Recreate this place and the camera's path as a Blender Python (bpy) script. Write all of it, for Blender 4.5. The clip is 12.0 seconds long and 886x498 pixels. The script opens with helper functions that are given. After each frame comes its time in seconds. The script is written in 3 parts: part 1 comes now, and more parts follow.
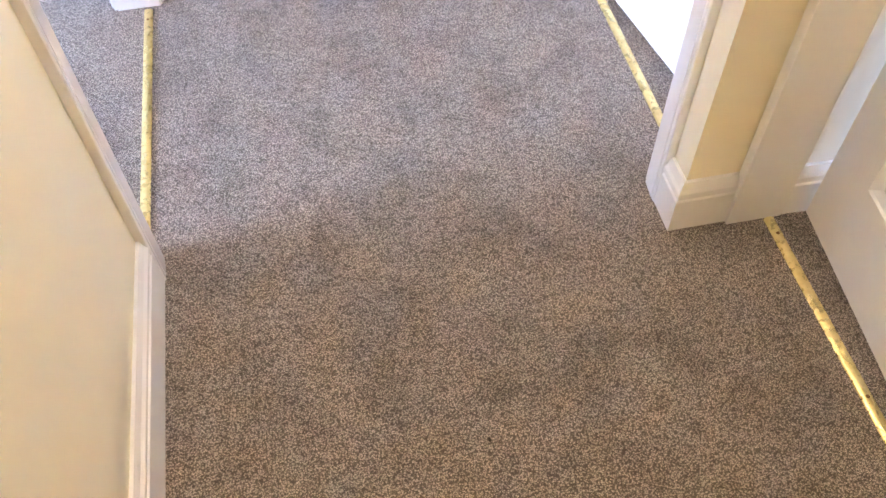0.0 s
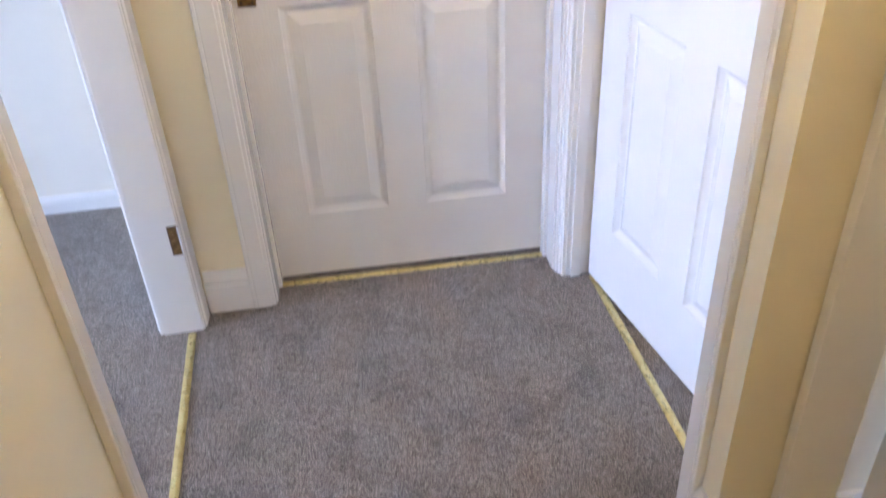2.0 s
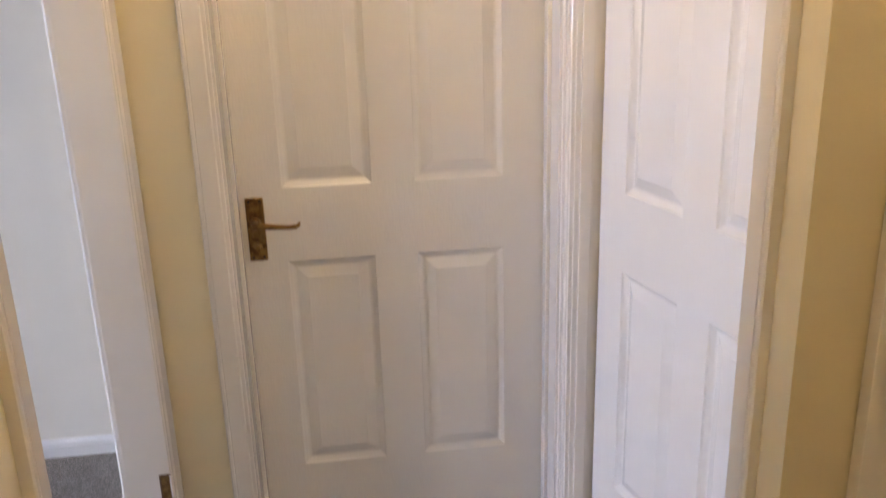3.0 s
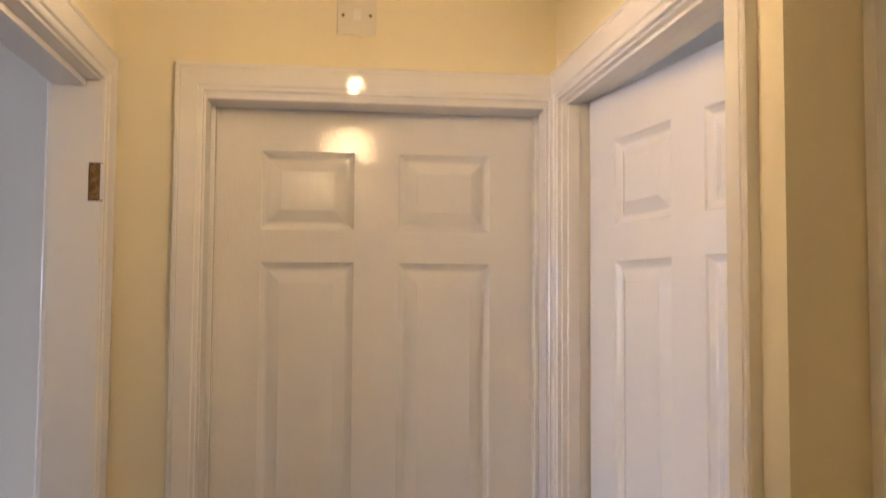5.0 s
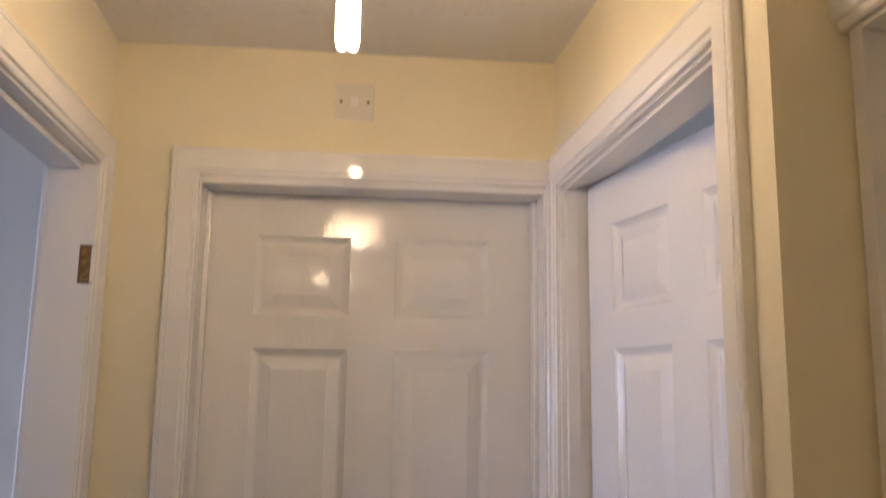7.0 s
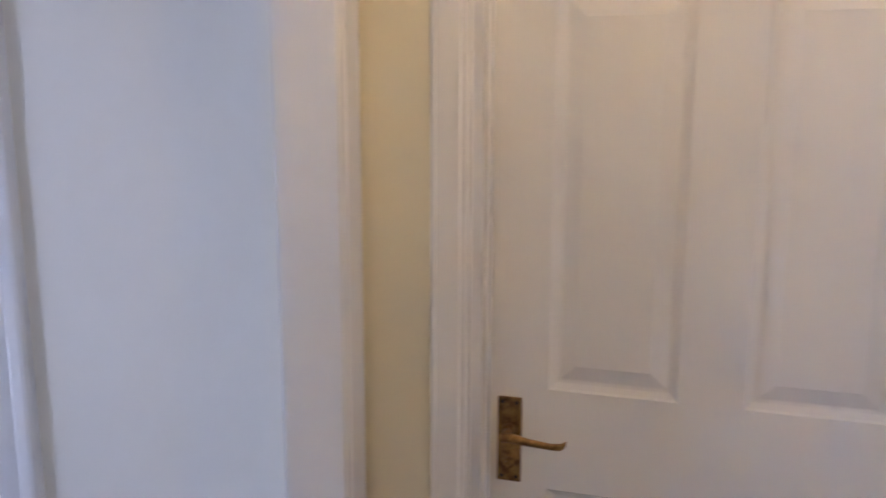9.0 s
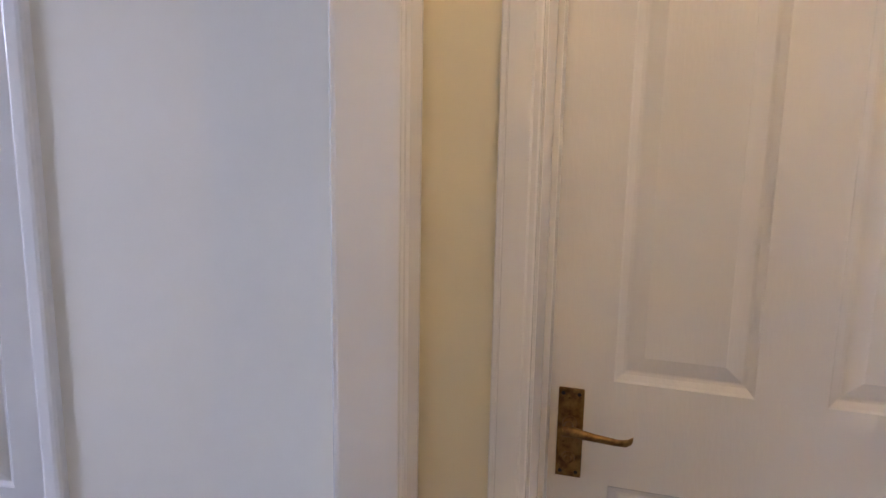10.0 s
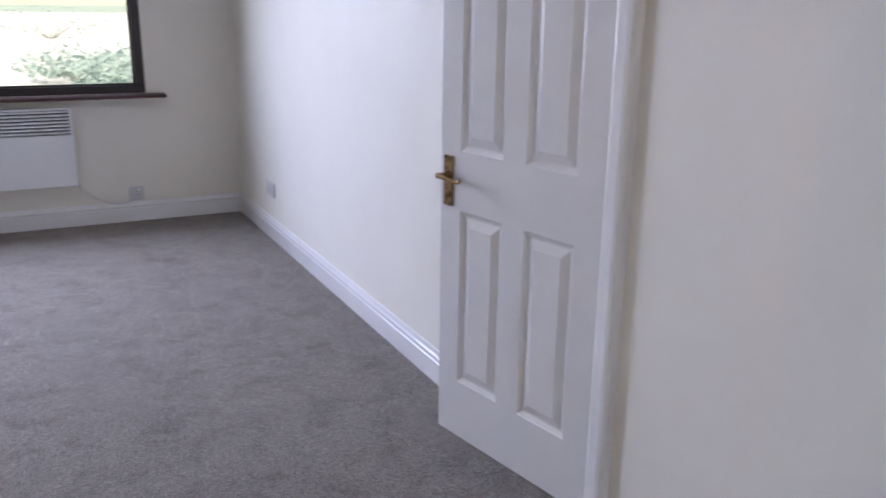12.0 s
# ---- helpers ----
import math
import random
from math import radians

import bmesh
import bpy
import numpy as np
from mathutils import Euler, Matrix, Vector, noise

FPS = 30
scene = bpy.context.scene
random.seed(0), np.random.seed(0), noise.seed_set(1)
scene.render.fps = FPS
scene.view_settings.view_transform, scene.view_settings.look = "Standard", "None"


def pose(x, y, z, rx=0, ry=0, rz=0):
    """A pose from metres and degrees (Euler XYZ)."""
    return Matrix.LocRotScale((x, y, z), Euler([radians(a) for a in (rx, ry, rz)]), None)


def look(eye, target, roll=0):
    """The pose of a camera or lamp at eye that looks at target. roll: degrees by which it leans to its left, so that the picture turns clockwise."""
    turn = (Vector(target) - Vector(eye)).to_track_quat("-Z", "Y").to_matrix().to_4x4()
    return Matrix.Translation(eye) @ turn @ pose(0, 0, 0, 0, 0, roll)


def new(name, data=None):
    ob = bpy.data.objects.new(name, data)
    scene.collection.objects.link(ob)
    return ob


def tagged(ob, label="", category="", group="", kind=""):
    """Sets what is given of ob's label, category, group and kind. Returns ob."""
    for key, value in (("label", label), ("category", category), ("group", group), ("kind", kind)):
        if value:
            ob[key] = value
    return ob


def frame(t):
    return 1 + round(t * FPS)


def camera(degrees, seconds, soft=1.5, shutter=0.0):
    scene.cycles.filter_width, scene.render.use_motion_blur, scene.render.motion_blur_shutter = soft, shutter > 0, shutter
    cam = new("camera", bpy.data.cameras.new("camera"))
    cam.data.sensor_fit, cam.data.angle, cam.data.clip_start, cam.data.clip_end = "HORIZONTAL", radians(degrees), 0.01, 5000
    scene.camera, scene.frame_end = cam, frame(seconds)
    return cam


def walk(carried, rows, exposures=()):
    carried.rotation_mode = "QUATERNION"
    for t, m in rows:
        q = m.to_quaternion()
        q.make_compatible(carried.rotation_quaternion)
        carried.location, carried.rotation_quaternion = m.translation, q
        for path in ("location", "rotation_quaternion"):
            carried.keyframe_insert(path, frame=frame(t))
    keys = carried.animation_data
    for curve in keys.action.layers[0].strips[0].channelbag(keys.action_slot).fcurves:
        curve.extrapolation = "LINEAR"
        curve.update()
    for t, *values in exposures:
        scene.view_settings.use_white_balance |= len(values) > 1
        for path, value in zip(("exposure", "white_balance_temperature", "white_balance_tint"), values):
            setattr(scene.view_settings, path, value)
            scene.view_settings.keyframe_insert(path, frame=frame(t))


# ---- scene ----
cam = camera(55.8, 12.0, soft=1.5, shutter=0.4)
PATH = [
    (0, (0.123, -1.939, 1.27), (0.288, -0.769, -0.343), -1.6),
    (0.5, (0.129, -1.93, 1.281), (0.264, -0.784, -0.352), -3.2),
    (1, (0.136, -1.926, 1.301), (0.265, -0.665, -0.246), -3.8),
    (1.5, (0.137, -1.918, 1.337), (0.295, -0.485, -0.049), -3.2),
    (2, (0.136, -1.924, 1.36), (0.319, -0.281, 0.234), -3.0),
    (2.5, (0.141, -1.929, 1.374), (0.359, -0.15, 0.486), -2.2),
    (3, (0.125, -1.948, 1.384), (0.37, -0.057, 0.78), -1.7),
    (3.2, (0.135, -1.953, 1.387), (0.369, -0.032, 0.878), -1.4),
    (4.8, (0.202, -1.934, 1.526), (0.426, 0.053, 1.541), 0.4),
    (5, (0.2, -1.934, 1.524), (0.424, 0.05, 1.635), 0.4),
    (5.5, (0.213, -1.923, 1.511), (0.404, 0.037, 1.842), 0.5),
    (6, (0.212, -1.921, 1.517), (0.399, 0.0, 2.007), 0.6),
    (6.5, (0.202, -1.923, 1.521), (0.412, 0.008, 2.0), 0.4),
    (7, (0.240, -1.898, 1.506), (0.43, 0.069, 1.845), 0.8),
    (7.2, (0.241, -1.881, 1.507), (0.434, 0.102, 1.713), 0.8),
    (8.8, (0.29, -1.391, 1.437), (-0.182, 0.526, 1.118), 0.0),
    (9, (0.235, -1.352, 1.426), (-0.354, 0.526, 1.072), 0.1),
    (9.5, (0.145, -1.347, 1.418), (-0.474, 0.519, 1.052), 0.6),
    (10, (0.125, -1.29, 1.418), (-0.476, 0.572, 1.004), 1.0),
    (10.5, (0.098, -1.183, 1.39), (-0.56, 0.64, 0.897), 1.3),
    (10.8, (0.09, -1.13, 1.346), (-0.88, 0.549, 0.855), 0.0),
    (11, (0.074, -1.037, 1.358), (-1.133, 0.476, 0.854), 0.8),
    (11.2, (0.069, -0.976, 1.352), (-1.301, 0.388, 0.843), 1.2),
    (11.5, (0.037, -0.892, 1.357), (-1.518, 0.249, 0.829), 0.7),
    (12, (-0.06, -0.762, 1.339), (-1.773, 0.109, 0.785), 0.8),
]
EXPO = [(0, 3.60, 6150, 7), (1, 3.62, 5800, 5), (1.5, 3.18, 5850, 5), (2, 2.66, 6100, 5), (2.5, 2.26, 6500, 7), (3.2, 1.84, 7800, 8),
        (4.8, 1.28, 8000, 10), (5.5, 1.20, 7300, 10), (6, 1.07, 6650, 10), (6.5, 1.03, 6450, 10), (7.2, 1.13, 6500, 11), (8.8, 1.60, 6200, 11),
        (9.5, 1.60, 6700, 11), (10.5, 1.56, 6900, 12), (11.2, 1.55, 6750, 11), (12, 1.58, 7100, 10)]   # seconds, stops, kelvin, tint
walk(cam, [(t, look(eye, target, roll)) for t, eye, target, roll in PATH], EXPO)

# ---- plan, in metres ----
CEIL = 2.257          # ceiling height
HEAD = 1.957         # height of the door openings
LX, LX2 = -0.294, -0.387   # wall between hall and bedroom: hall face, bedroom face
RX, RX2 = 0.679, 0.767     # wall between hall and side room
FY, FY2 = -0.100, 0.035    # end wall of the hall
SX, SX2 = 0.798, 0.905     # stepped-back hall wall with the second side door
BY, BY2 = 0.525, 0.625     # long bedroom wall
WX = -5.600                # bedroom window wall
BACK = -3.30
EAST = 4.20
NORTH = 3.40

# ---- world and large lights ----
world = bpy.data.worlds.new("world")
scene.world = world
world.use_nodes = True
wn = world.node_tree
sky = wn.nodes.new("ShaderNodeTexSky")
sky.sky_type, sky.sun_disc = "NISHITA", False
sky.sun_elevation, sky.sun_rotation = radians(48), radians(100)
wn.links.new(sky.outputs[0], wn.nodes["Background"].inputs[0])
wn.nodes["Background"].inputs[1].default_value = 0.13

sun_data = bpy.data.lights.new("sun", "SUN")
sun_data.energy, sun_data.angle, sun_data.color = 5.0, radians(0.5), (1.0, 0.94, 0.84)
sun = new("sun", sun_data)
sun.matrix_world = look((8, -1.4, 9), (0, 0, 0))


def window_lamp(name, eye, target, w, h, watts, colour, spread=180):
    d = bpy.data.lights.new(name, "AREA")
    d.shape, d.size, d.size_y, d.energy, d.color = "RECTANGLE", w, h, watts, colour
    d.spread = radians(spread)
    ob = new(name, d)
    ob.matrix_world = look(eye, target)
    return ob


DAY = (0.545, 0.64, 1.0)
# skylight falls in downwards
window_lamp("window_light", (WX - 0.10, -1.66, 1.39), (0, -1.40, -1.3), 0.98, 1.06, 20.5, DAY, 125)
window_lamp("window_light", (WX - 0.10, -0.63, 1.66), (0, -0.55, -1.1), 1.02, 0.52, 7.0, DAY, 125)
window_lamp("window_light", (EAST + 0.02, 0.8, 1.5), (0, 0.8, 1.3), 1.5, 1.1, 14, DAY)
window_lamp("window_light", (EAST + 0.02, -2.2, 1.5), (0, -2.2, 1.3), 1.5, 1.1, 8.5, DAY)
BULB_STRENGTH = 67.0


# ---- materials ----
def mat(name, colour, rough=0.5, metal=0.0, spec=0.5):
    m = bpy.data.materials.new(name)
    m.use_nodes = True
    p = m.node_tree.nodes["Principled BSDF"]
    p.inputs["Base Color"].default_value = (*colour, 1)
    p.inputs["Roughness"].default_value = rough
    p.inputs["Metallic"].default_value = metal
    p.inputs["Specular IOR Level"].default_value = spec
    return m


class Nodes:
    """Short hand for a material's node tree."""

    def __init__(self, m):
        self.t = m.node_tree
        self.p = self.t.nodes["Principled BSDF"]
        self.co = self.t.nodes.new("ShaderNodeTexCoord").outputs["Object"]

    def link(self, a, b):
        self.t.links.new(a, b)

    def stretch(self, sx, sy, sz):
        n = self.t.nodes.new("ShaderNodeMapping")
        n.inputs["Scale"].default_value = (sx, sy, sz)
        self.link(self.co, n.inputs[0])
        return n.outputs[0]

    def noise(self, scale, detail=3.0, rough=0.5, co=None, distort=0.0):
        n = self.t.nodes.new("ShaderNodeTexNoise")
        n.inputs["Scale"].default_value, n.inputs["Detail"].default_value = scale, detail
        n.inputs["Roughness"].default_value, n.inputs["Distortion"].default_value = rough, distort
        self.link(co or self.co, n.inputs["Vector"])
        return n.outputs["Fac"]

    def cells(self, scale, co=None, out="Distance", rnd=1.0):
        n = self.t.nodes.new("ShaderNodeTexVoronoi")
        n.inputs["Scale"].default_value, n.inputs["Randomness"].default_value = scale, rnd
        self.link(co or self.co, n.inputs["Vector"])
        return n.outputs[out]

    def ramp(self, fac, *stops):
        n = self.t.nodes.new("ShaderNodeValToRGB")
        e = n.color_ramp.elements
        while len(e) < len(stops):
            e.new(0.5)
        for k, (at, c) in zip(e, stops):
            k.position, k.color = at, (*(c if isinstance(c, tuple) else (c,) * 3), 1)
        self.link(fac, n.inputs[0])
        return n.outputs[0]

    def mix(self, fac, a, b, kind="MIX"):
        n = self.t.nodes.new("ShaderNodeMix")
        n.data_type, n.blend_type = "RGBA", kind
        for v, i in ((fac, 0), (a, 6), (b, 7)):
            if isinstance(v, (int, float)):
                n.inputs[i].default_value = v
            elif isinstance(v, tuple):
                n.inputs[i].default_value = (*v, 1)
            else:
                self.link(v, n.inputs[i])
        return n.outputs[2]

    def add(self, a, b, ka=1.0, kb=1.0):
        out = []
        for v, k in ((a, ka), (b, kb)):
            n = self.t.nodes.new("ShaderNodeMath")
            n.operation = "MULTIPLY"
            n.inputs[1].default_value = k
            self.link(v, n.inputs[0])
            out.append(n.outputs[0])
        n = self.t.nodes.new("ShaderNodeMath")
        self.link(out[0], n.inputs[0]), self.link(out[1], n.inputs[1])
        return n.outputs[0]

    def bump(self, height, dist, strength=1.0):
        n = self.t.nodes.new("ShaderNodeBump")
        n.inputs["Strength"].default_value, n.inputs["Distance"].default_value = strength, dist
        self.link(height, n.inputs["Height"])
        self.link(n.outputs[0], self.p.inputs["Normal"])

    def colour(self, c):
        self.link(c, self.p.inputs["Base Color"])

    def rough(self, c):
        self.link(c, self.p.inputs["Roughness"])


def paint_wall(name, colour, dark):
    m = mat(name, colour, 0.62, 0, 0.35)
    n = Nodes(m)
    n.colour(n.mix(n.ramp(n.noise(2.2, 5, 0.6), (0.35, 0.0), (0.75, 1.0)), colour, dark))
    n.bump(n.add(n.noise(420, 3, 0.6), n.noise(9, 3), 0.6, 0.9), 0.0011, 0.55)
    n.rough(n.ramp(n.noise(6, 3), (0.3, 0.52), (0.7, 0.72)))
    return m


WALL_HALL = paint_wall("cream_emulsion", (0.83, 0.766, 0.595), (0.80, 0.737, 0.56))
WALL_ROOM = paint_wall("magnolia_emulsion", (0.82, 0.783, 0.705), (0.795, 0.757, 0.675))


def gloss_paint(name, colour, rough, grain):
    """Brushed oil gloss on joinery: lengthwise brush marks over slow ripples."""
    m = mat(name, colour, rough, 0, 0.4)
    n = Nodes(m)
    n.colour(n.mix(n.ramp(n.noise(5, 4, 0.6), (0.4, 0.0), (0.8, 1.0)), colour, tuple(c * 0.97 for c in colour)))
    strokes = n.noise(30, 1.5, 0.5, n.stretch(7, 7, 1.4))
    ripple = n.noise(26, 2, 0.5, n.stretch(1.6, 1.6, 0.7))
    n.bump(n.add(strokes, ripple, grain * 1.6, grain * 1.7), 0.0011, 0.5)
    n.rough(n.ramp(n.noise(11, 3), (0.3, rough * 0.85), (0.75, rough * 1.3)))
    return m


GLOSS = gloss_paint("white_gloss_paint", (0.80, 0.79, 0.78), 0.05, 0.06)
DOOR_GLOSS = gloss_paint("white_door_gloss", (0.80, 0.79, 0.78), 0.03, 0.48)
SATIN = gloss_paint("white_satin_paint", (0.80, 0.79, 0.785), 0.20, 0.06)


def carpet_material():
    base, dark, light = (0.375, 0.322, 0.287), (0.105, 0.088, 0.077), (0.79, 0.690, 0.620)
    m = mat("twist_pile_carpet", base, 0.95, 0, 0.1)
    n = Nodes(m)
    wob = n.noise(130, 2, 0.5)
    tuft = n.cells(375, None, "Distance")
    fleck = n.noise(430, 3, 0.65)
    c = n.mix(n.ramp(n.add(tuft, fleck, 0.75, 0.65), (0.38, 1.0), (0.78, 0.0)), dark, light)
    c = n.mix(0.12, c, base)
    pile = n.ramp(n.noise(7.5, 5, 0.62, None, 0.6), (0.28, 0.62), (0.50, 0.97), (0.75, 1.1))
    c = n.mix(1.0, c, pile, "MULTIPLY")
    clump = n.ramp(n.noise(48, 4, 0.6, n.stretch(1, 1.6, 1), 0.5), (0.30, 0.64), (0.55, 1.0), (0.8, 1.14))
    c = n.mix(0.8, c, clump, "MULTIPLY")
    spots = n.ramp(n.noise(3.4, 3, 0.55, n.stretch(1, 1, 0)), (0.26, 0.62), (0.36, 1.0))
    c = n.mix(0.8, c, spots, "MULTIPLY")
    for sx, sy, r in ((0.30, -1.325, 0.075), (0.605, -1.446, 0.045), (0.345, -0.862, 0.07), (0.06, -0.62, 0.05), (0.47, -0.52, 0.055)):
        d = n.t.nodes.new("ShaderNodeVectorMath")
        d.operation = "DISTANCE"
        d.inputs[1].default_value = (sx, sy, 0)
        n.link(n.co, d.inputs[0])
        c = n.mix(1.0, c, n.ramp(n.add(d.outputs["Value"], n.noise(26, 4, 0.6), 1.0, 0.06), (0.02, 0.50), (r, 1.0)), "MULTIPLY")
    n.colour(c)
    n.bump(n.add(n.add(tuft, wob, -1.0, 0.5), fleck, 1.0, 0.55), 0.0045, 0.8)
    m.node_tree.nodes["Principled BSDF"].inputs["Sheen Weight"].default_value = 0.25
    m.node_tree.nodes["Principled BSDF"].inputs["Sheen Roughness"].default_value = 0.5
    return m


CARPET = carpet_material()


def ceiling_material():
    m = mat("textured_ceiling_paint", (0.80, 0.79, 0.775), 0.38, 0, 0.5)
    n = Nodes(m)
    blobs = n.ramp(n.noise(38, 4, 0.6, None, 0.5), (0.50, 0.0), (0.68, 1.0))
    patch = n.ramp(n.noise(3.1, 2), (0.42, 0.15), (0.62, 1.0))
    h = n.mix(1.0, blobs, patch, "MULTIPLY")
    n.bump(n.add(h, n.noise(160, 3), 1.0, 0.10), 0.0042, 0.75)
    n.colour(n.mix(n.noise(2.5, 4), (0.76, 0.745, 0.73), (0.69, 0.675, 0.66)))
    return m


CEILING = ceiling_material()


def metal(name, colour, dark, rough):
    m = mat(name, colour, rough, 1.0)
    n = Nodes(m)
    n.colour(n.mix(n.ramp(n.noise(60, 5, 0.65), (0.38, 0.0), (0.68, 1.0)), colour, dark))
    n.rough(n.ramp(n.noise(90, 3), (0.3, rough * 0.8), (0.8, rough * 1.6)))
    n.bump(n.noise(220, 3), 0.0004, 0.4)
    return m


BRASS = metal("satin_brass", (0.83, 0.73, 0.37), (0.72, 0.60, 0.27), 0.27)
AGED = metal("aged_brass", (0.38, 0.235, 0.095), (0.13, 0.072, 0.034), 0.33)
POLISHED = metal("polished_brass", (0.90, 0.66, 0.24), (0.80, 0.56, 0.20), 0.16)
STEEL = metal("old_steel", (0.42, 0.40, 0.36), (0.16, 0.14, 0.11), 0.45)
PLASTIC = mat("white_plastic", (0.80, 0.79, 0.76), 0.28)
OLDPLASTIC = mat("ivory_plastic", (0.74, 0.70, 0.62), 0.32)
SOCKET = mat("greyed_plastic", (0.60, 0.59, 0.585), 0.35)
# screws and crumb; also shade painted into the heater grille and pin holes
DARK = mat("near_black", (0.03, 0.028, 0.025), 0.8)
HEATER = mat("white_enamel", (0.82, 0.83, 0.84), 0.30)


def wood_stain(name, a, b, rough):
    m = mat(name, a, rough)
    n = Nodes(m)
    n.colour(n.mix(n.noise(9, 4, 0.6, n.stretch(8, 0.6, 8)), a, b))
    n.bump(n.noise(60, 3, 0.6, n.stretch(6, 0.5, 6)), 0.0008, 0.4)
    return m


RAW_WOOD = wood_stain("bare_timber", (0.20, 0.12, 0.06), (0.09, 0.05, 0.028), 0.7)
FRAME_DARK = wood_stain("black_brown_frame", (0.020, 0.016, 0.017), (0.034, 0.024, 0.022), 0.35)
SILL_RED = wood_stain("red_brown_sill", (0.075, 0.020, 0.018), (0.045, 0.014, 0.013), 0.40)

GLASS = bpy.data.materials.new("window_glass")
GLASS.use_nodes = True
GLASS.node_tree.nodes["Principled BSDF"].inputs["Transmission Weight"].default_value = 1.0
GLASS.node_tree.nodes["Principled BSDF"].inputs["Roughness"].default_value = 0.0
GLASS.node_tree.nodes["Principled BSDF"].inputs["IOR"].default_value = 1.05


def lit_glass(strength):
    m = mat("lit_tube_glass", (0.9, 0.88, 0.82), 0.4)
    p = m.node_tree.nodes["Principled BSDF"]
    p.inputs["Emission Color"].default_value = (1.0, 0.71, 0.425, 1)
    p.inputs["Emission Strength"].default_value = strength
    return m


GRASS = mat("grass", (0.07, 0.11, 0.035), 0.9)
gn = Nodes(GRASS)
gn.colour(gn.mix(gn.noise(0.6, 5), (0.17, 0.21, 0.17), (0.22, 0.26, 0.21)))
PAVING = mat("pale_paving", (0.42, 0.40, 0.36), 0.85)
pn = Nodes(PAVING)
pn.colour(pn.mix(pn.noise(1.5, 5), (0.50, 0.48, 0.45), (0.42, 0.40, 0.37)))
LEAF = mat("leaf", (0.16, 0.20, 0.14), 0.6)
ln = Nodes(LEAF)
ln.colour(ln.mix(ln.noise(2.5, 3), (0.26, 0.34, 0.30), (0.34, 0.42, 0.38)))
through_leaf = LEAF.node_tree.nodes.new("ShaderNodeBsdfTranslucent")
ln.link(ln.p.inputs["Base Color"].links[0].from_socket, through_leaf.inputs["Color"])
leaf_mix = LEAF.node_tree.nodes.new("ShaderNodeMixShader")
ln.link(ln.p.outputs[0], leaf_mix.inputs[1]), ln.link(through_leaf.outputs[0], leaf_mix.inputs[2])
ln.link(leaf_mix.outputs[0], LEAF.node_tree.nodes["Material Output"].inputs["Surface"])
BARK = mat("bark", (0.12, 0.09, 0.06), 0.9)


# ---- mesh helpers ----
def box(bm, x0, x1, y0, y1, z0, z1, bevel=0.0):
    r = bmesh.ops.create_cube(bm, size=1.0)
    for v in r["verts"]:
        v.co = Vector(((x0, x1)[v.co.x > 0], (y0, y1)[v.co.y > 0], (z0, z1)[v.co.z > 0]))
    if bevel:
        edges = list({e for v in r["verts"] for e in v.link_edges})
        bmesh.ops.bevel(bm, geom=edges, offset=bevel, segments=2, affect="EDGES", profile=0.6)
    return bm


def boxes(*rows, bevel=0.0):
    bm = bmesh.new()
    for r in rows:
        box(bm, *r, bevel=bevel)
    return bm


def tube(bm, a, b, r0, r1=None, n=20, caps=True):
    a, b = Vector(a), Vector(b)
    d = b - a
    m = Matrix.Translation((a + b) / 2) @ d.to_track_quat("Z", "Y").to_matrix().to_4x4()
    bmesh.ops.create_cone(bm, cap_ends=caps, segments=n, radius1=r0, radius2=r0 if r1 is None else r1, depth=d.length, matrix=m)
    return bm


def lathe(bm, profile, centre, n=28):
    """Turns rows of (radius, height) about the upright axis through centre."""
    cx, cy, cz = centre
    rings = [[bm.verts.new((cx + r * math.cos(2 * math.pi * k / n), cy + r * math.sin(2 * math.pi * k / n), cz + z)) for k in range(n)] for r, z in profile]
    for a, b in zip(rings, rings[1:]):
        for k in range(n):
            bm.faces.new((a[k], a[(k + 1) % n], b[(k + 1) % n], b[k]))
    bm.faces.new(rings[0][::-1]), bm.faces.new(rings[-1])
    return bm


def sweep(bm, pts, profile, normal=None):
    """Runs a profile along a line with mitred corners. With a normal: rows are (out from the opening, off the wall), for a line that goes
    round an opening in a wall. Without: rows are (up, off the wall) along a floor line, the wall to its right."""
    pts = [Vector(p) for p in pts]
    ways = [(b - a).normalized() for a, b in zip(pts, pts[1:])]
    fixed = Vector(normal) if normal else Vector((0, 0, 1))
    sides = [w.cross(fixed) * -1 for w in ways]
    rings = []
    for i, p in enumerate(pts):
        a, b = sides[max(i - 1, 0)], sides[min(i, len(sides) - 1)]
        m = (a + b) / (1 + a.dot(b))
        rings.append([bm.verts.new(p + (m * u + fixed * v if normal else fixed * u + m * v)) for u, v in profile])
    k = len(profile)
    for a, b in zip(rings, rings[1:]):
        for j in range(k):
            bm.faces.new((a[j], a[(j + 1) % k], b[(j + 1) % k], b[j]))
    bm.faces.new(rings[0]), bm.faces.new(rings[-1][::-1])
    bmesh.ops.recalc_face_normals(bm, faces=bm.faces)
    return bm


def mesh(name, bm, material, smooth=False):
    bmesh.ops.recalc_face_normals(bm, faces=bm.faces)
    me = bpy.data.meshes.new(name)
    bm.to_mesh(me)
    bm.free()
    me.materials.append(material)
    if smooth:
        for p in me.polygons:
            p.use_smooth = True
        me.set_sharp_from_angle(angle=radians(38))
    return me


def part(name, bm, material, parent, label="", smooth=False):
    ob = new(name, mesh(name, bm, material, smooth))
    ob.parent = parent
    return tagged(ob, label) if label else ob


def single(name, bm, material, label, category, kind="", group="", smooth=False):
    return tagged(new(name, mesh(name, bm, material, smooth)), label, category, group, kind)


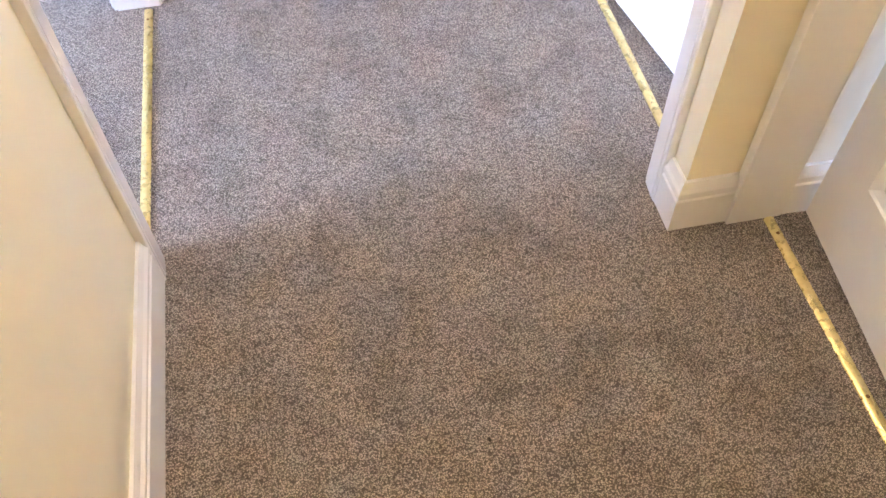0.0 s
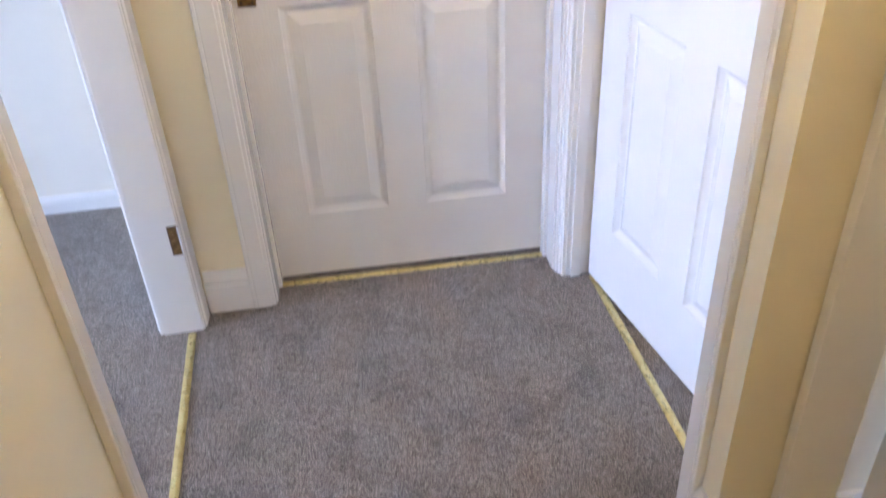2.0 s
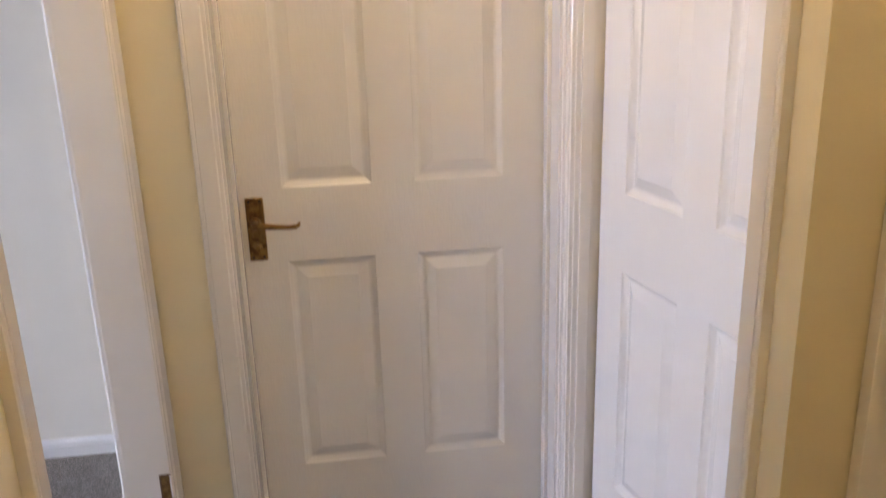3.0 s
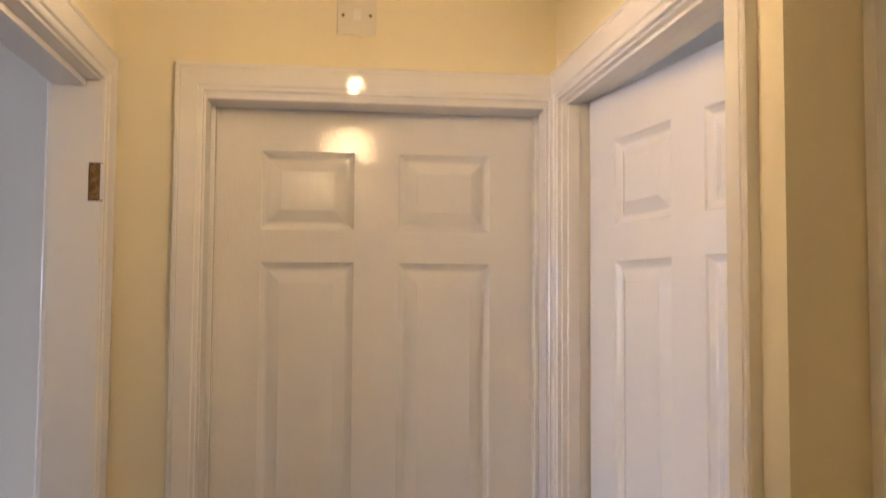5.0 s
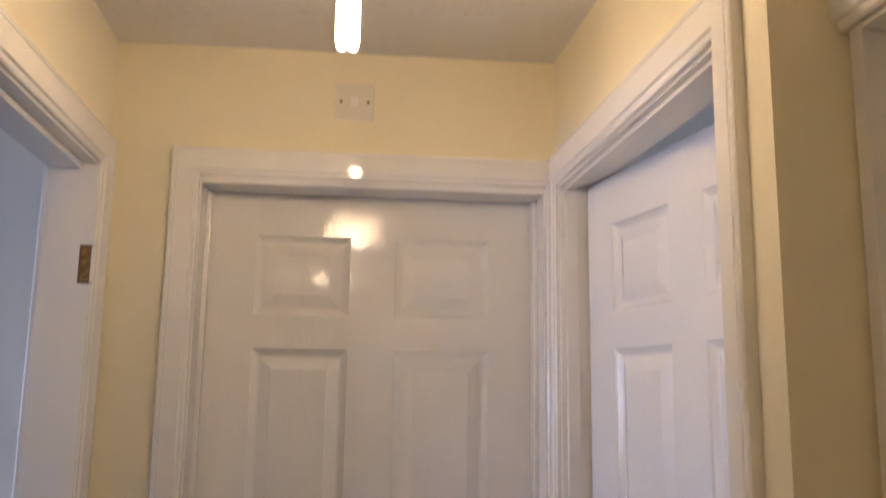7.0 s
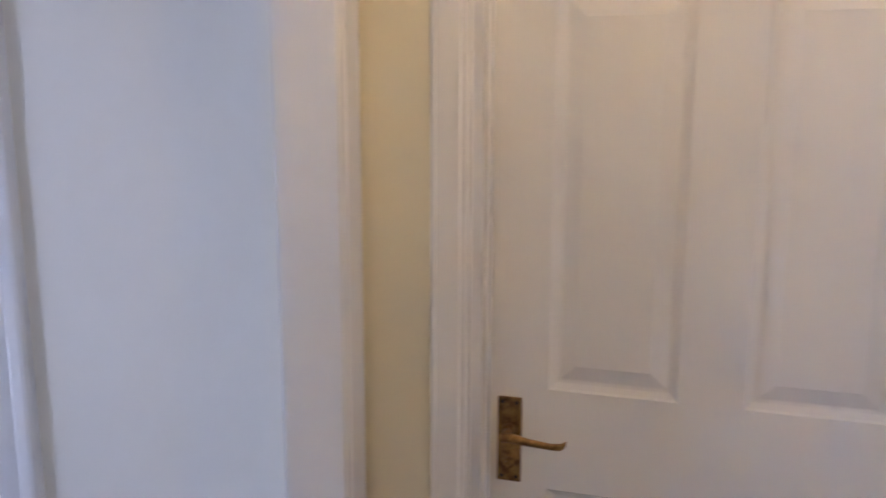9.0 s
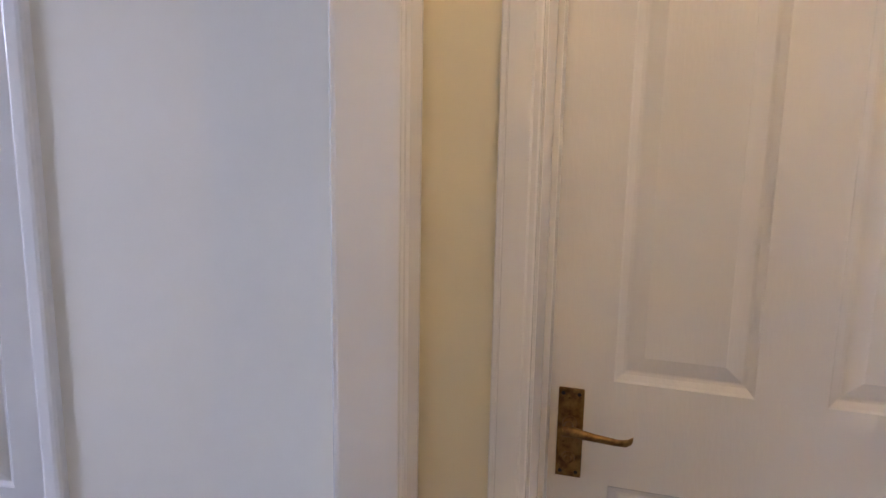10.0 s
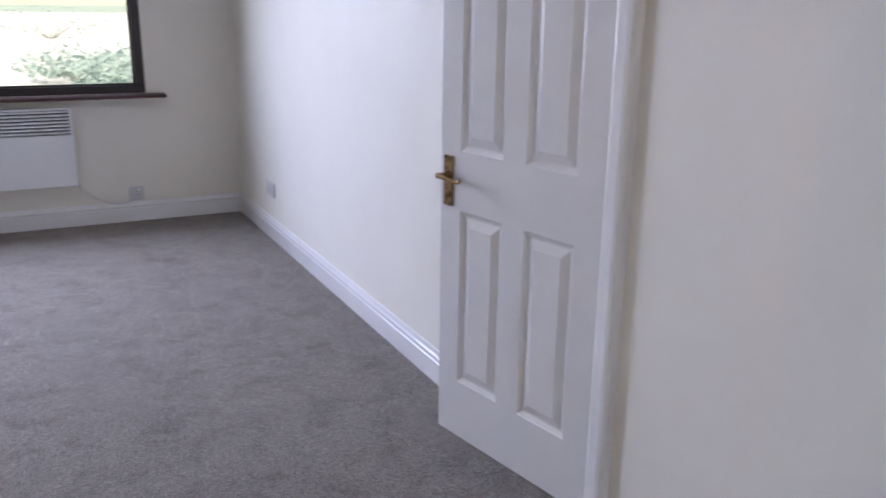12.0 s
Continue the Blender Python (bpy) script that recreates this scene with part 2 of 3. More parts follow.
def thing(name, m, label, category, kind="", group=""):
    ob = new(name)
    ob.matrix_world = m
    ob.empty_display_size = 0.1
    return tagged(ob, label, category, group, kind)


ARCH = ((0, 0), (0, 0.008), (0.003, 0.0105), (0.011, 0.011), (0.014, 0.0155), (0.0525, 0.018), (0.0535, 0.0164), (0.0550, 0.0164), (0.056, 0.018), (0.063, 0.018), (0.066, 0.0155), (0.066, 0))
ROUND = ((0, 0), (0, 0.028), (0.008, 0.031), (0.044, 0.031), (0.056, 0.028), (0.063, 0.020), (0.064, 0))   # heavier rounded moulding
SKIRT = ((0, 0), (0, 0.016), (0.082, 0.016), (0.085, 0.0125), (0.092, 0.0125), (0.095, 0.016), (0.103, 0.0155), (0.110, 0.011), (0.119, 0.008), (0.125, 0.006), (0.125, 0))

# ---- structure: floor, ceiling, walls ----
single("floor", boxes((WX - 0.02, EAST + 0.02, BACK - 0.02, NORTH + 0.02, -0.12, 0.0)), CARPET, "grey-brown twist pile fitted carpet running through the rooms", "carpet", "structure")
single("ceiling", boxes((WX - 0.02, EAST + 0.02, BACK - 0.02, NORTH + 0.02, CEIL, CEIL + 0.18)), CEILING, "white ceiling with raised stippled texture", "ceiling", "structure")


def wall_along_x(name, y0, y1, x0, x1, holes, material, label):
    """Holes are rows of x0, x1, z0, z1, from left to right."""
    bm, at = bmesh.new(), x0
    for a, b, z0, z1 in holes:
        box(bm, at, a, y0, y1, 0, CEIL)
        box(bm, a, b, y0, y1, z1, CEIL)
        if z0 > 0:
            box(bm, a, b, y0, y1, 0, z0)
        at = b
    box(bm, at, x1, y0, y1, 0, CEIL)
    bmesh.ops.remove_doubles(bm, verts=bm.verts, dist=1e-5)
    return single(name, bm, material, label, "wall", "structure")


def wall_along_y(name, x0, x1, y0, y1, holes, material, label):
    bm, at = bmesh.new(), y0
    for a, b, z0, z1 in holes:
        box(bm, x0, x1, at, a, 0, CEIL)
        box(bm, x0, x1, a, b, z1, CEIL)
        if z0 > 0:
            box(bm, x0, x1, a, b, 0, z0)
        at = b
    box(bm, x0, x1, at, y1, 0, CEIL)
    bmesh.ops.remove_doubles(bm, verts=bm.verts, dist=1e-5)
    return single(name, bm, material, label, "wall", "structure")


LIN = 0.022   # thickness of door linings


def about(x, y, a):
    return Matrix.Translation((x, y, 0)) @ pose(0, 0, 0, 0, 0, a) @ Matrix.Translation((-x, -y, 0))


# the long hall walls stand a little out of square with the end wall
SKEW = 1.9
LEFT, RIGHT, STEP = about(LX, -0.55, SKEW), about(RX, -0.55, SKEW), about(SX, -1.06, SKEW)


def swing(m, ob):
    ob.matrix_world = m @ ob.matrix_world
    return ob


# openings between lining faces
F0, F1 = -0.110, 0.638       # end door, along x
L0, L1 = -0.932, -0.181      # bedroom opening, along y
R0, R1 = -0.906, -0.139      # side door, along y
HEADS = 1.920   # the stepped-back opening is a little lower
S0, S1 = -1.830, -1.055      # second side door, along y

Q0, Q1 = -2.382, -1.672      # bedroom cupboard door, along x
HM = 0.046   # middle of the hall/bedroom partition, where the two paints meet
wall_along_x("wall_hall_end", FY, FY2, -0.335, 0.705, [(F0 - LIN, F1 + LIN, 0, HEAD + LIN)], WALL_HALL, "cream painted hall end wall above a white door")
swing(LEFT, wall_along_y("wall_hall_left", LX - HM, LX, BACK, 0.3, [(L0 - LIN, L1 + LIN, 0, HEAD + LIN)], WALL_HALL, "cream painted hall wall with a doorway to the bedroom"))
swing(LEFT, wall_along_y("wall_bedroom_right", LX2, LX - HM, BACK, BY + 0.02, [(L0 - LIN, L1 + LIN, 0, HEAD + LIN)], WALL_ROOM, "magnolia painted bedroom wall beside the doorway"))
swing(RIGHT, wall_along_y("wall_hall_right", RX, RX2 + 0.016, -1.034, NORTH, [(R0 - LIN, R1 + LIN, 0, HEAD + LIN)], WALL_HALL, "cream painted hall wall with a door standing ajar"))
swing(STEP, wall_along_y("wall_hall_step", SX, SX2, BACK, S1 + LIN, [(S0 - LIN, S1 + LIN - 0.0005, 0, HEADS + LIN)], WALL_HALL, "cream painted stepped-back hall wall with a second door"))
wall_along_x("wall_side_rooms", S1 + LIN + 0.001, -0.95, SX + 0.02, EAST, [], WALL_ROOM, "pale painted wall between two side rooms")
wall_along_x("wall_bedroom_long", BY, BY2, WX, LX - HM, [(Q0 - LIN, Q1 + LIN, 0, HEAD + LIN)], WALL_ROOM, "magnolia painted long bedroom wall washed with daylight")
wall_along_y("wall_window", WX - 0.26, WX, BACK, NORTH, [(-2.20, -0.034, 0.805, 1.98)], WALL_ROOM, "magnolia painted wall below a dark framed window")
wall_along_y("wall_east", EAST, EAST + 0.26, BACK, NORTH, [(-2.95, -1.45, 0.9, 2.05), (0.05, 1.55, 0.9, 2.05)], WALL_ROOM, "pale painted outer wall with windows")
wall_along_x("wall_south", BACK - 0.2, BACK, WX - 0.26, EAST + 0.26, [], WALL_HALL, "cream painted back wall")
wall_along_x("wall_north", NORTH, NORTH + 0.2, WX - 0.26, EAST + 0.26, [], WALL_ROOM, "pale painted outer wall")

# ---- skirtings ----
bm = bmesh.new()
sweep(bm, [(LX, BACK, 0), (LX, L0 - 0.066, 0)][::-1], SKIRT)
swing(LEFT, single("skirting_hall_left", bm, SATIN, "white moulded skirting along the hall wall", "skirting", "structure"))
bm = bmesh.new()
sweep(bm, [(F0 - 0.060, FY, 0), (LX + 0.006, FY, 0)], SKIRT)
single("skirting_hall_end", bm, GLOSS, "short piece of white moulded skirting beside the door frame", "skirting", "structure")
bm = bmesh.new()
sweep(bm, [(RX + 0.110, -1.034, 0), (RX, -1.034, 0), (RX, R0 - 0.066, 0)], SKIRT)
swing(RIGHT, single("skirting_hall_corner", bm, GLOSS, "white moulded skirting wrapped round the wall end", "skirting", "structure"))
bm = bmesh.new()
sweep(bm, [(SX, BACK, 0), (SX, S0 - 0.066, 0)], SKIRT)
swing(STEP, single("skirting_hall_step", bm, GLOSS, "white moulded skirting along the stepped-back wall", "skirting", "structure"))
bm = bmesh.new()
sweep(bm, [(LX2, BY, 0), (Q1 + 0.070, BY, 0)], [(u * 0.45, v) for u, v in SKIRT])
single("skirting_bedroom_near", bm, SATIN, "low white skirting beside the cupboard door", "skirting", "structure")
bm = bmesh.new()
sweep(bm, [(Q0 - 0.070, BY, 0), (WX, BY, 0), (WX, BACK, 0)], SKIRT)
single("skirting_bedroom", bm, SATIN, "white moulded skirting round the bedroom", "skirting", "structure")
bm = bmesh.new()
sweep(bm, [(EAST, S1 + LIN, 0), (SX2, S1 + LIN, 0)], SKIRT)
single("skirting_side_room", bm, SATIN, "white moulded skirting in the side room", "skirting", "structure")


# ---- door frames ----
def frame_parts(ob, lining, legs, stops, thick=1.0, wide=1.0, profile=ARCH):
    for b in lining:
        part("lining", boxes(b, bevel=0.0015), GLOSS, ob)
    for b in stops:
        part("stop", boxes(b, bevel=0.0015), GLOSS, ob)
    for pts, normal in legs:
        part("architrave", sweep(bmesh.new(), pts, [(u * wide, v * thick) for u, v in profile], normal), GLOSS, ob)


f = thing("door_frame_1", Matrix(), "white gloss door frame with moulded architrave", "door frame", "structure")
frame_parts(f, [(F0 - LIN, F0, FY, FY2, 0, HEAD), (F1, F1 + LIN, FY, FY2, 0, HEAD), (F0 - LIN, F1 + LIN, FY, FY2, HEAD, HEAD + LIN)],
            [([(F0 - 0.005, FY, 0), (F0 - 0.005, FY, HEAD + 0.005), (F1 + 0.005, FY, HEAD + 0.005), (F1 + 0.005, FY, 0)], (0, -1, 0))],
            [(F0, F0 + 0.010, -0.034, -0.004, 0, HEAD - 0.010), (F1 - 0.010, F1, -0.034, -0.004, 0, HEAD - 0.010), (F0, F1, FY + 0.002, -0.004, HEAD - 0.010, HEAD)], wide=0.89)

f = thing("door_frame_2", Matrix(), "white gloss door frame with empty hinge cut-outs and no door", "door frame", "structure")
frame_parts(f, [(LX2, LX + 0.007, L1, L1 + LIN, 0, HEAD), (LX2, LX, L0 - LIN, L0, 0, HEAD), (LX2, LX, L0 - LIN, L1 + LIN, HEAD, HEAD + LIN)],
            [([(LX, L0 - 0.004, 0), (LX, L0 - 0.004, HEAD + 0.005), (LX, L1 + 0.004, HEAD + 0.005), (LX, L1 + 0.004, 0)], (1, 0, 0)),
             ([(LX2, L1 + 0.004, 0), (LX2, L1 + 0.004, HEAD + 0.005), (LX2, L0 - 0.004, HEAD + 0.005), (LX2, L0 - 0.004, 0)], (-1, 0, 0))],
            [(LX2, -0.322, L0, L0 + 0.012, 0, HEAD - 0.012), (LX2, -0.322, L0, L1, HEAD - 0.012, HEAD)])
swing(LEFT, f)

f = thing("door_frame_3", Matrix(), "white gloss door frame round a door left ajar", "door frame", "structure")
frame_parts(f, [(RX, RX2, R1, R1 + LIN, 0, HEAD), (RX, RX2, R0 - LIN, R0, 0, HEAD), (RX, RX2, R0 - LIN, R1 + LIN, HEAD, HEAD + LIN)],
            [([(RX, R1 + 0.004, 0), (RX, R1 + 0.004, HEAD + 0.005), (RX, R0 - 0.004, HEAD + 0.005), (RX, R0 - 0.004, 0)], (-1, 0, 0))],
            [(RX + 0.012, RX + 0.040, R1 - 0.008, R1, 0, HEAD - 0.008), (RX + 0.012, RX + 0.040, R0, R0 + 0.008, 0, HEAD - 0.008), (RX + 0.012, RX + 0.040, R0, R1, HEAD - 0.008, HEAD)])
swing(RIGHT, f)

f = thing("door_frame_4", Matrix(), "white gloss door frame in the stepped-back wall", "door frame", "structure")
frame_parts(f, [(SX - 0.004, SX2, S1, S1 + LIN, 0, HEADS), (SX - 0.004, SX2, S0 - LIN, S0, 0, HEADS), (SX - 0.004, SX2, S0 - LIN, S1 + LIN, HEADS, HEADS + LIN)],
            [([(SX, S1 + 0.024, HEADS + 0.005), (SX, S0 - 0.004, HEADS + 0.005), (SX, S0 - 0.004, 0)], (-1, 0, 0))],
            [], 1.5)
swing(STEP, f)

f = thing("door_frame_5", Matrix(), "white satin door frame in the long bedroom wall", "door frame", "structure")
frame_parts(f, [(Q0 - LIN, Q0, BY, BY2, 0, HEAD), (Q1, Q1 + LIN, BY, BY2, 0, HEAD), (Q0 - LIN, Q1 + LIN, BY, BY2, HEAD, HEAD + LIN)],
            [([(Q0 - 0.004, BY, 0), (Q0 - 0.004, BY, HEAD + 0.005), (Q1 + 0.004, BY, HEAD + 0.005), (Q1 + 0.004, BY, 0)], (0, -1, 0))],
            [(Q0, Q0 + 0.010, BY + 0.040, BY + 0.070, 0, HEAD - 0.010), (Q1 - 0.010, Q1, BY + 0.040, BY + 0.070, 0, HEAD - 0.010), (Q0, Q1, BY + 0.040, BY + 0.070, HEAD - 0.010, HEAD)], profile=ROUND)

# hinge cut-outs left in the bedroom jamb
for zz, hh in ((1.710, 0.078), (0.238, 0.082)):
    f = thing("hinge_plate", LEFT @ pose(-0.2925, L1 - 0.0005, zz), "old steel hinge plate in a chipped jamb recess", "hinge", group="hinge plates in the bedroom jamb")
    part("recess", boxes((-0.020, 0.0085, -0.0015, 0.0, 0, hh)), RAW_WOOD, f, "bare timber recess with chipped paint")
    part("leaf", boxes((-0.016, 0.002, -0.0030, -0.0016, 0.005, hh - 0.005), bevel=0.0004), AGED, f)
    part("knuckle", tube(bmesh.new(), (0.0065, -0.003, 0.002), (0.0065, -0.003, hh - 0.002), 0.0032, n=12), GLOSS, f, "paint-splashed hinge knuckle", smooth=True)
    for k in range(3):
        part("screw", lathe(bmesh.new(), ((0.0035, 0), (0.003, 0.0008)), (0, 0, 0), 10), AGED, f).matrix_local = pose(-0.007, -0.003, 0.016 + k * 0.023, 90)


# ---- panelled doors ----
DOOR_W, DOOR_T, DOOR_H = 0.733, 0.036, 1.942
COLS = ((0.104, 0.314), (0.416, 0.629))
ROWS_Z = ((0.190, 0.747), (0.928, 1.587), (1.662, 1.842))


def ring_strip(bm, a, b):
    for k in range(4):
        bm.faces.new((a[k], a[(k + 1) % 4], b[(k + 1) % 4], b[k]))


def rect(bm, x0, x1, z0, z1, y, inset=0.0):
    return [bm.verts.new(p) for p in ((x0 + inset, y, z0 + inset), (x1 - inset, y, z0 + inset), (x1 - inset, y, z1 - inset), (x0 + inset, y, z1 - inset))]


def leaf_mesh(w, high=DOOR_H):
    """The leaf's stiles and rails with moulded recesses on both faces; x along the leaf, the front towards -y."""
    bm = bmesh.new()
    k = w / DOOR_W
    xs = [0, *(v * k for c in COLS for v in c), w]
    zs = [0, *(v for r in ROWS_Z for v in r), high]
    for y, s in ((0.0, 1), (DOOR_T, -1)):
        for i in range(5):
            for j in range(7):
                x0, x1, z0, z1 = xs[i], xs[i + 1], zs[j], zs[j + 1]
                if i % 2 and j % 2:
                    rings = [rect(bm, x0, x1, z0, z1, y + s * d, n) for n, d in ((0, 0), (0.003, 0.0040), (0.012, 0.0100), (0.016, 0.0110))]
                    for a, b in zip(rings, rings[1:]):
                        ring_strip(bm, a, b)
                else:
                    bm.faces.new(rect(bm, x0, x1, z0, z1, y))
    for a in ((0, 0), (w, w)):
        bm.faces.new([bm.verts.new((a[0], y, z)) for y, z in ((0, 0), (DOOR_T, 0), (DOOR_T, high), (0, high))])
    for z in (0, high):
        bm.faces.new([bm.verts.new((x, y, z)) for x, y in ((0, 0), (w, 0), (w, DOOR_T), (0, DOOR_T))])
    bmesh.ops.remove_doubles(bm, verts=bm.verts, dist=1e-5)
    return bm


def panel_mesh(x0, x1, z0, z1):
    bm = bmesh.new()
    for y, s in ((0.0, 1), (DOOR_T, -1)):
        rings = [rect(bm, x0, x1, z0, z1, y + s * d, n) for n, d in ((0.0155, 0.0111), (0.0185, 0.0111), (0.043, 0.0022), (0.0445, 0.0012))]
        for a, b in zip(rings, rings[1:]):
            ring_strip(bm, a, b)
        bm.faces.new(rings[-1])
    return bm


def lever_handle(parent, x, z, way, material, lock=True):
    """A lever on a long backplate on the leaf's front face; way: +1 if the lever points to +x."""
    plate = part("door_handle", boxes((x - 0.021, x + 0.021, -0.006, -0.0005, z - 0.077, z + 0.077), bevel=0.002), material, parent, "aged brass lever handle on a long plate")
    bm = lathe(bmesh.new(), ((0.0125, 0), (0.0115, 0.010), (0.008, 0.014), (0.0075, 0.040)), (0, 0, 0), 20)
    neck = part("neck", bm, material, plate, smooth=True)
    neck.matrix_local = pose(x, -0.005, z + 0.018, 90)
    bm = bmesh.new()
    pts = ((-0.006, -0.043, 0.0), (0.012, -0.045, 0.001), (0.045, -0.045, -0.003), (0.080, -0.044, -0.006), (0.095, -0.044, -0.005), (0.102, -0.044, -0.001), (0.105, -0.044, 0.003))
    radii = (0.0085, 0.0085, 0.0066, 0.0058, 0.0062, 0.0060, 0.0045)
    rings = []
    for (px, py, pz), r in zip(pts, radii):
        rings.append([bm.verts.new((x + way * px, py + 0.8 * r * math.cos(a), z + 0.018 + pz + r * math.sin(a))) for a in (2 * math.pi * q / 12 for q in range(12))])
    for a, b in zip(rings, rings[1:]):
        for q in range(12):
            bm.faces.new((a[q], a[(q + 1) % 12], b[(q + 1) % 12], b[q]))
    bm.faces.new(rings[0]), bm.faces.new(rings[-1])
    part("lever", bm, material, plate, smooth=True)
    for sx in (-1, 1):
        for sz in (-1, 1):
            part("screw", lathe(bmesh.new(), ((0.0034, 0), (0.0028, 0.0008)), (0, 0, 0), 10), DARK, plate).matrix_local = pose(x + sx * 0.013, -0.006, z + sz * 0.068, 90)
    if lock:
        part("thumb_turn", lathe(bmesh.new(), ((0.0105, 0), (0.0100, 0.0035), (0.0060, 0.0050), (0.0055, 0.0085)), (0, 0, 0), 16), material, plate, smooth=True).matrix_local = pose(x, -0.006, z - 0.042, 90)


def panel_door(name, m, w, label, handle_x, way, material, paint, kind="structure", high=DOOR_H):
    d = thing(name, m, label, "door", kind)
    part("leaf", leaf_mesh(w, high), paint, d)
    k = w / DOOR_W
    for x0, x1 in COLS:
        for z0, z1 in ROWS_Z:
            part("panel", panel_mesh(x0 * k, x1 * k, z0, z1), paint, d)
    if handle_x is not None:
        lever_handle(d, handle_x, 0.8325, way, material)
    return d


panel_door("door_1", pose(-0.105, 0, 0.010), 0.738, "closed white six-panel door with an aged brass handle", 0.039, 1, AGED, DOOR_GLOSS)
# hinged beside the end door, swung into the side room
panel_door("door_2", pose(0.728, R1 - 0.004, 0.010, 0, 0, -90 + 11.1), 0.745, "white six-panel door left ajar into the side room", 0.705, -1, AGED, DOOR_GLOSS, high=1.946)
# hinged on the near side of the stepped-back doorway
panel_door("door_3", pose(0.950, S1 - 0.003, 0.010, 0, 0, -90 - 3.0), 0.762, "white six-panel door barely open beside the stepped-back wall", 0.044, 1, AGED, DOOR_GLOSS, high=1.906)
# hinged on its near edge, standing open a hand's width into the bedroom
QA = 11.0
panel_door("door_4", pose(-2.310, 0.3735, 0.006, 0, 0, QA), 0.653, "white six-panel bedroom cupboard door standing slightly open", 0.039, 1, AGED, SATIN)


# ---- carpet cover strips ----
def cover_strip(m, length):
    """A low arched brass bar with screws, along x from the origin."""
    ob = thing("threshold_strip", m, "satin brass carpet cover strip across a doorway", "threshold strip", group="carpet strips in the doorways")
    prof = [(-0.0105, 0.0), (-0.0100, 0.0022), (-0.0060, 0.0048), (0, 0.0055), (0.0060, 0.0048), (0.0100, 0.0022), (0.0105, 0.0)]
    bm = bmesh.new()
    rings = [[bm.verts.new((x, y, z)) for y, z in prof] for x in (0, length)]
    for j in range(len(prof) - 1):
        bm.faces.new((rings[0][j], rings[0][j + 1], rings[1][j + 1], rings[1][j]))
    bm.faces.new(rings[0]), bm.faces.new(rings[1])
    bm.faces.new((rings[0][0], rings[1][0], rings[1][-1], rings[0][-1]))
    part("bar", bm, BRASS, ob, smooth=True)
    k = max(2, round(length / 0.3))
    for i in range(k):
        part("screw", lathe(bmesh.new(), ((0.0036, 0), (0.0030, 0.0007)), (0.04 + (length - 0.08) * i / (k - 1), 0, 0.0055), 10), AGED, ob)
    return ob


cover_strip(pose(F0 + 0.002, -0.022, 0), F1 - F0 - 0.004)
cover_strip(LEFT @ pose(-0.316, L0 + 0.014, 0, 0, 0, 90), L1 - L0 - 0.028)
cover_strip(RIGHT @ pose(0.752, R0 + 0.012, 0, 0, 0, 90), R1 - R0 - 0.024)
cover_strip(STEP @ pose(0.879, S0 + 0.002, 0, 0, 0, 90), S1 - S0 - 0.004)

# ---- hall: lamp, rose, chime plate, dirt ----
def hall_lamp(x, y, lift, strength, label):
    """A bare stick bulb in a brass holder on a short stem."""
    lamp = thing("ceiling_lamp", pose(x, y, CEIL), label, "ceiling lamp", group="lamps along the hall ceiling")
    part("canopy", lathe(bmesh.new(), ((0.045, 0), (0.045, -0.008), (0.030, -0.018), (0.009, -0.022)), (0, 0, 0)), POLISHED, lamp, smooth=True)
    part("stem", lathe(bmesh.new(), ((0.0065, -0.020), (0.0065, lift - 0.114)), (0, 0, 0), 16), POLISHED, lamp, smooth=True)
    part("collar", lathe(bmesh.new(), ((0.009, -0.112), (0.022, -0.116), (0.0226, -0.122), (0.0170, -0.125)), (0, 0, lift)), POLISHED, lamp, smooth=True)
    part("holder", lathe(bmesh.new(), ((0.0170, -0.124), (0.0170, -0.167), (0.0180, -0.170), (0.0180, -0.175), (0.013, -0.177)), (0, 0, lift)), POLISHED, lamp, "polished brass lamp holder", True)
    bulb = part("bulb", lathe(bmesh.new(), ((0.0115, -0.176), (0.0115, -0.184), (0.0170, -0.190), (0.0207, -0.197), (0.0217, -0.212), (0.0194, -0.215)), (0, 0, lift)), PLASTIC, lamp, "lit compact fluorescent bulb", True)
    bm = bmesh.new()
    for k in range(4):
        a = math.pi / 4 + k * math.pi / 2
        lathe(bm, ((0.0088, -0.213), (0.0090, -0.303), (0.0074, -0.310), (0.0037, -0.314)), (0.0103 * math.cos(a), 0.0103 * math.sin(a), lift), 14)
    part("tube", bm, lit_glass(strength), bulb, "glowing glass tubes", True)


hall_lamp(0.2097, -0.810, 0.025, BULB_STRENGTH, "bare lit tube bulb hanging in a polished brass holder")
# added, unseen lamp: assumed here to brighten surfaces facing back down the hall
hall_lamp(0.110, -2.250, 0.070, 0.65 * BULB_STRENGTH, "added unseen tube bulb further back, assumed from light on back-facing walls")

rose = thing("ceiling_rose", pose(0.168, -0.515, CEIL), "round white plastic ceiling cover plate", "ceiling rose")
part("base", lathe(bmesh.new(), ((0.076, 0), (0.076, -0.008), (0.072, -0.011)), (0, 0, 0), 40), PLASTIC, rose, smooth=True)
part("cover", lathe(bmesh.new(), ((0.070, -0.010), (0.070, -0.024), (0.064, -0.030), (0.02, -0.032)), (0, 0, 0), 40), PLASTIC, rose, smooth=True)

plate = thing("switch_plate", pose(0.211, FY, 2.140), "square ivory plastic switch plate above the door", "switch plate")
part("plate", boxes((-0.043, 0.043, -0.009, 0, -0.043, 0.043), bevel=0.002), OLDPLASTIC, plate)
part("rocker", boxes((-0.008, 0.008, -0.0125, -0.0085, -0.012, 0.012), bevel=0.001), PLASTIC, plate)
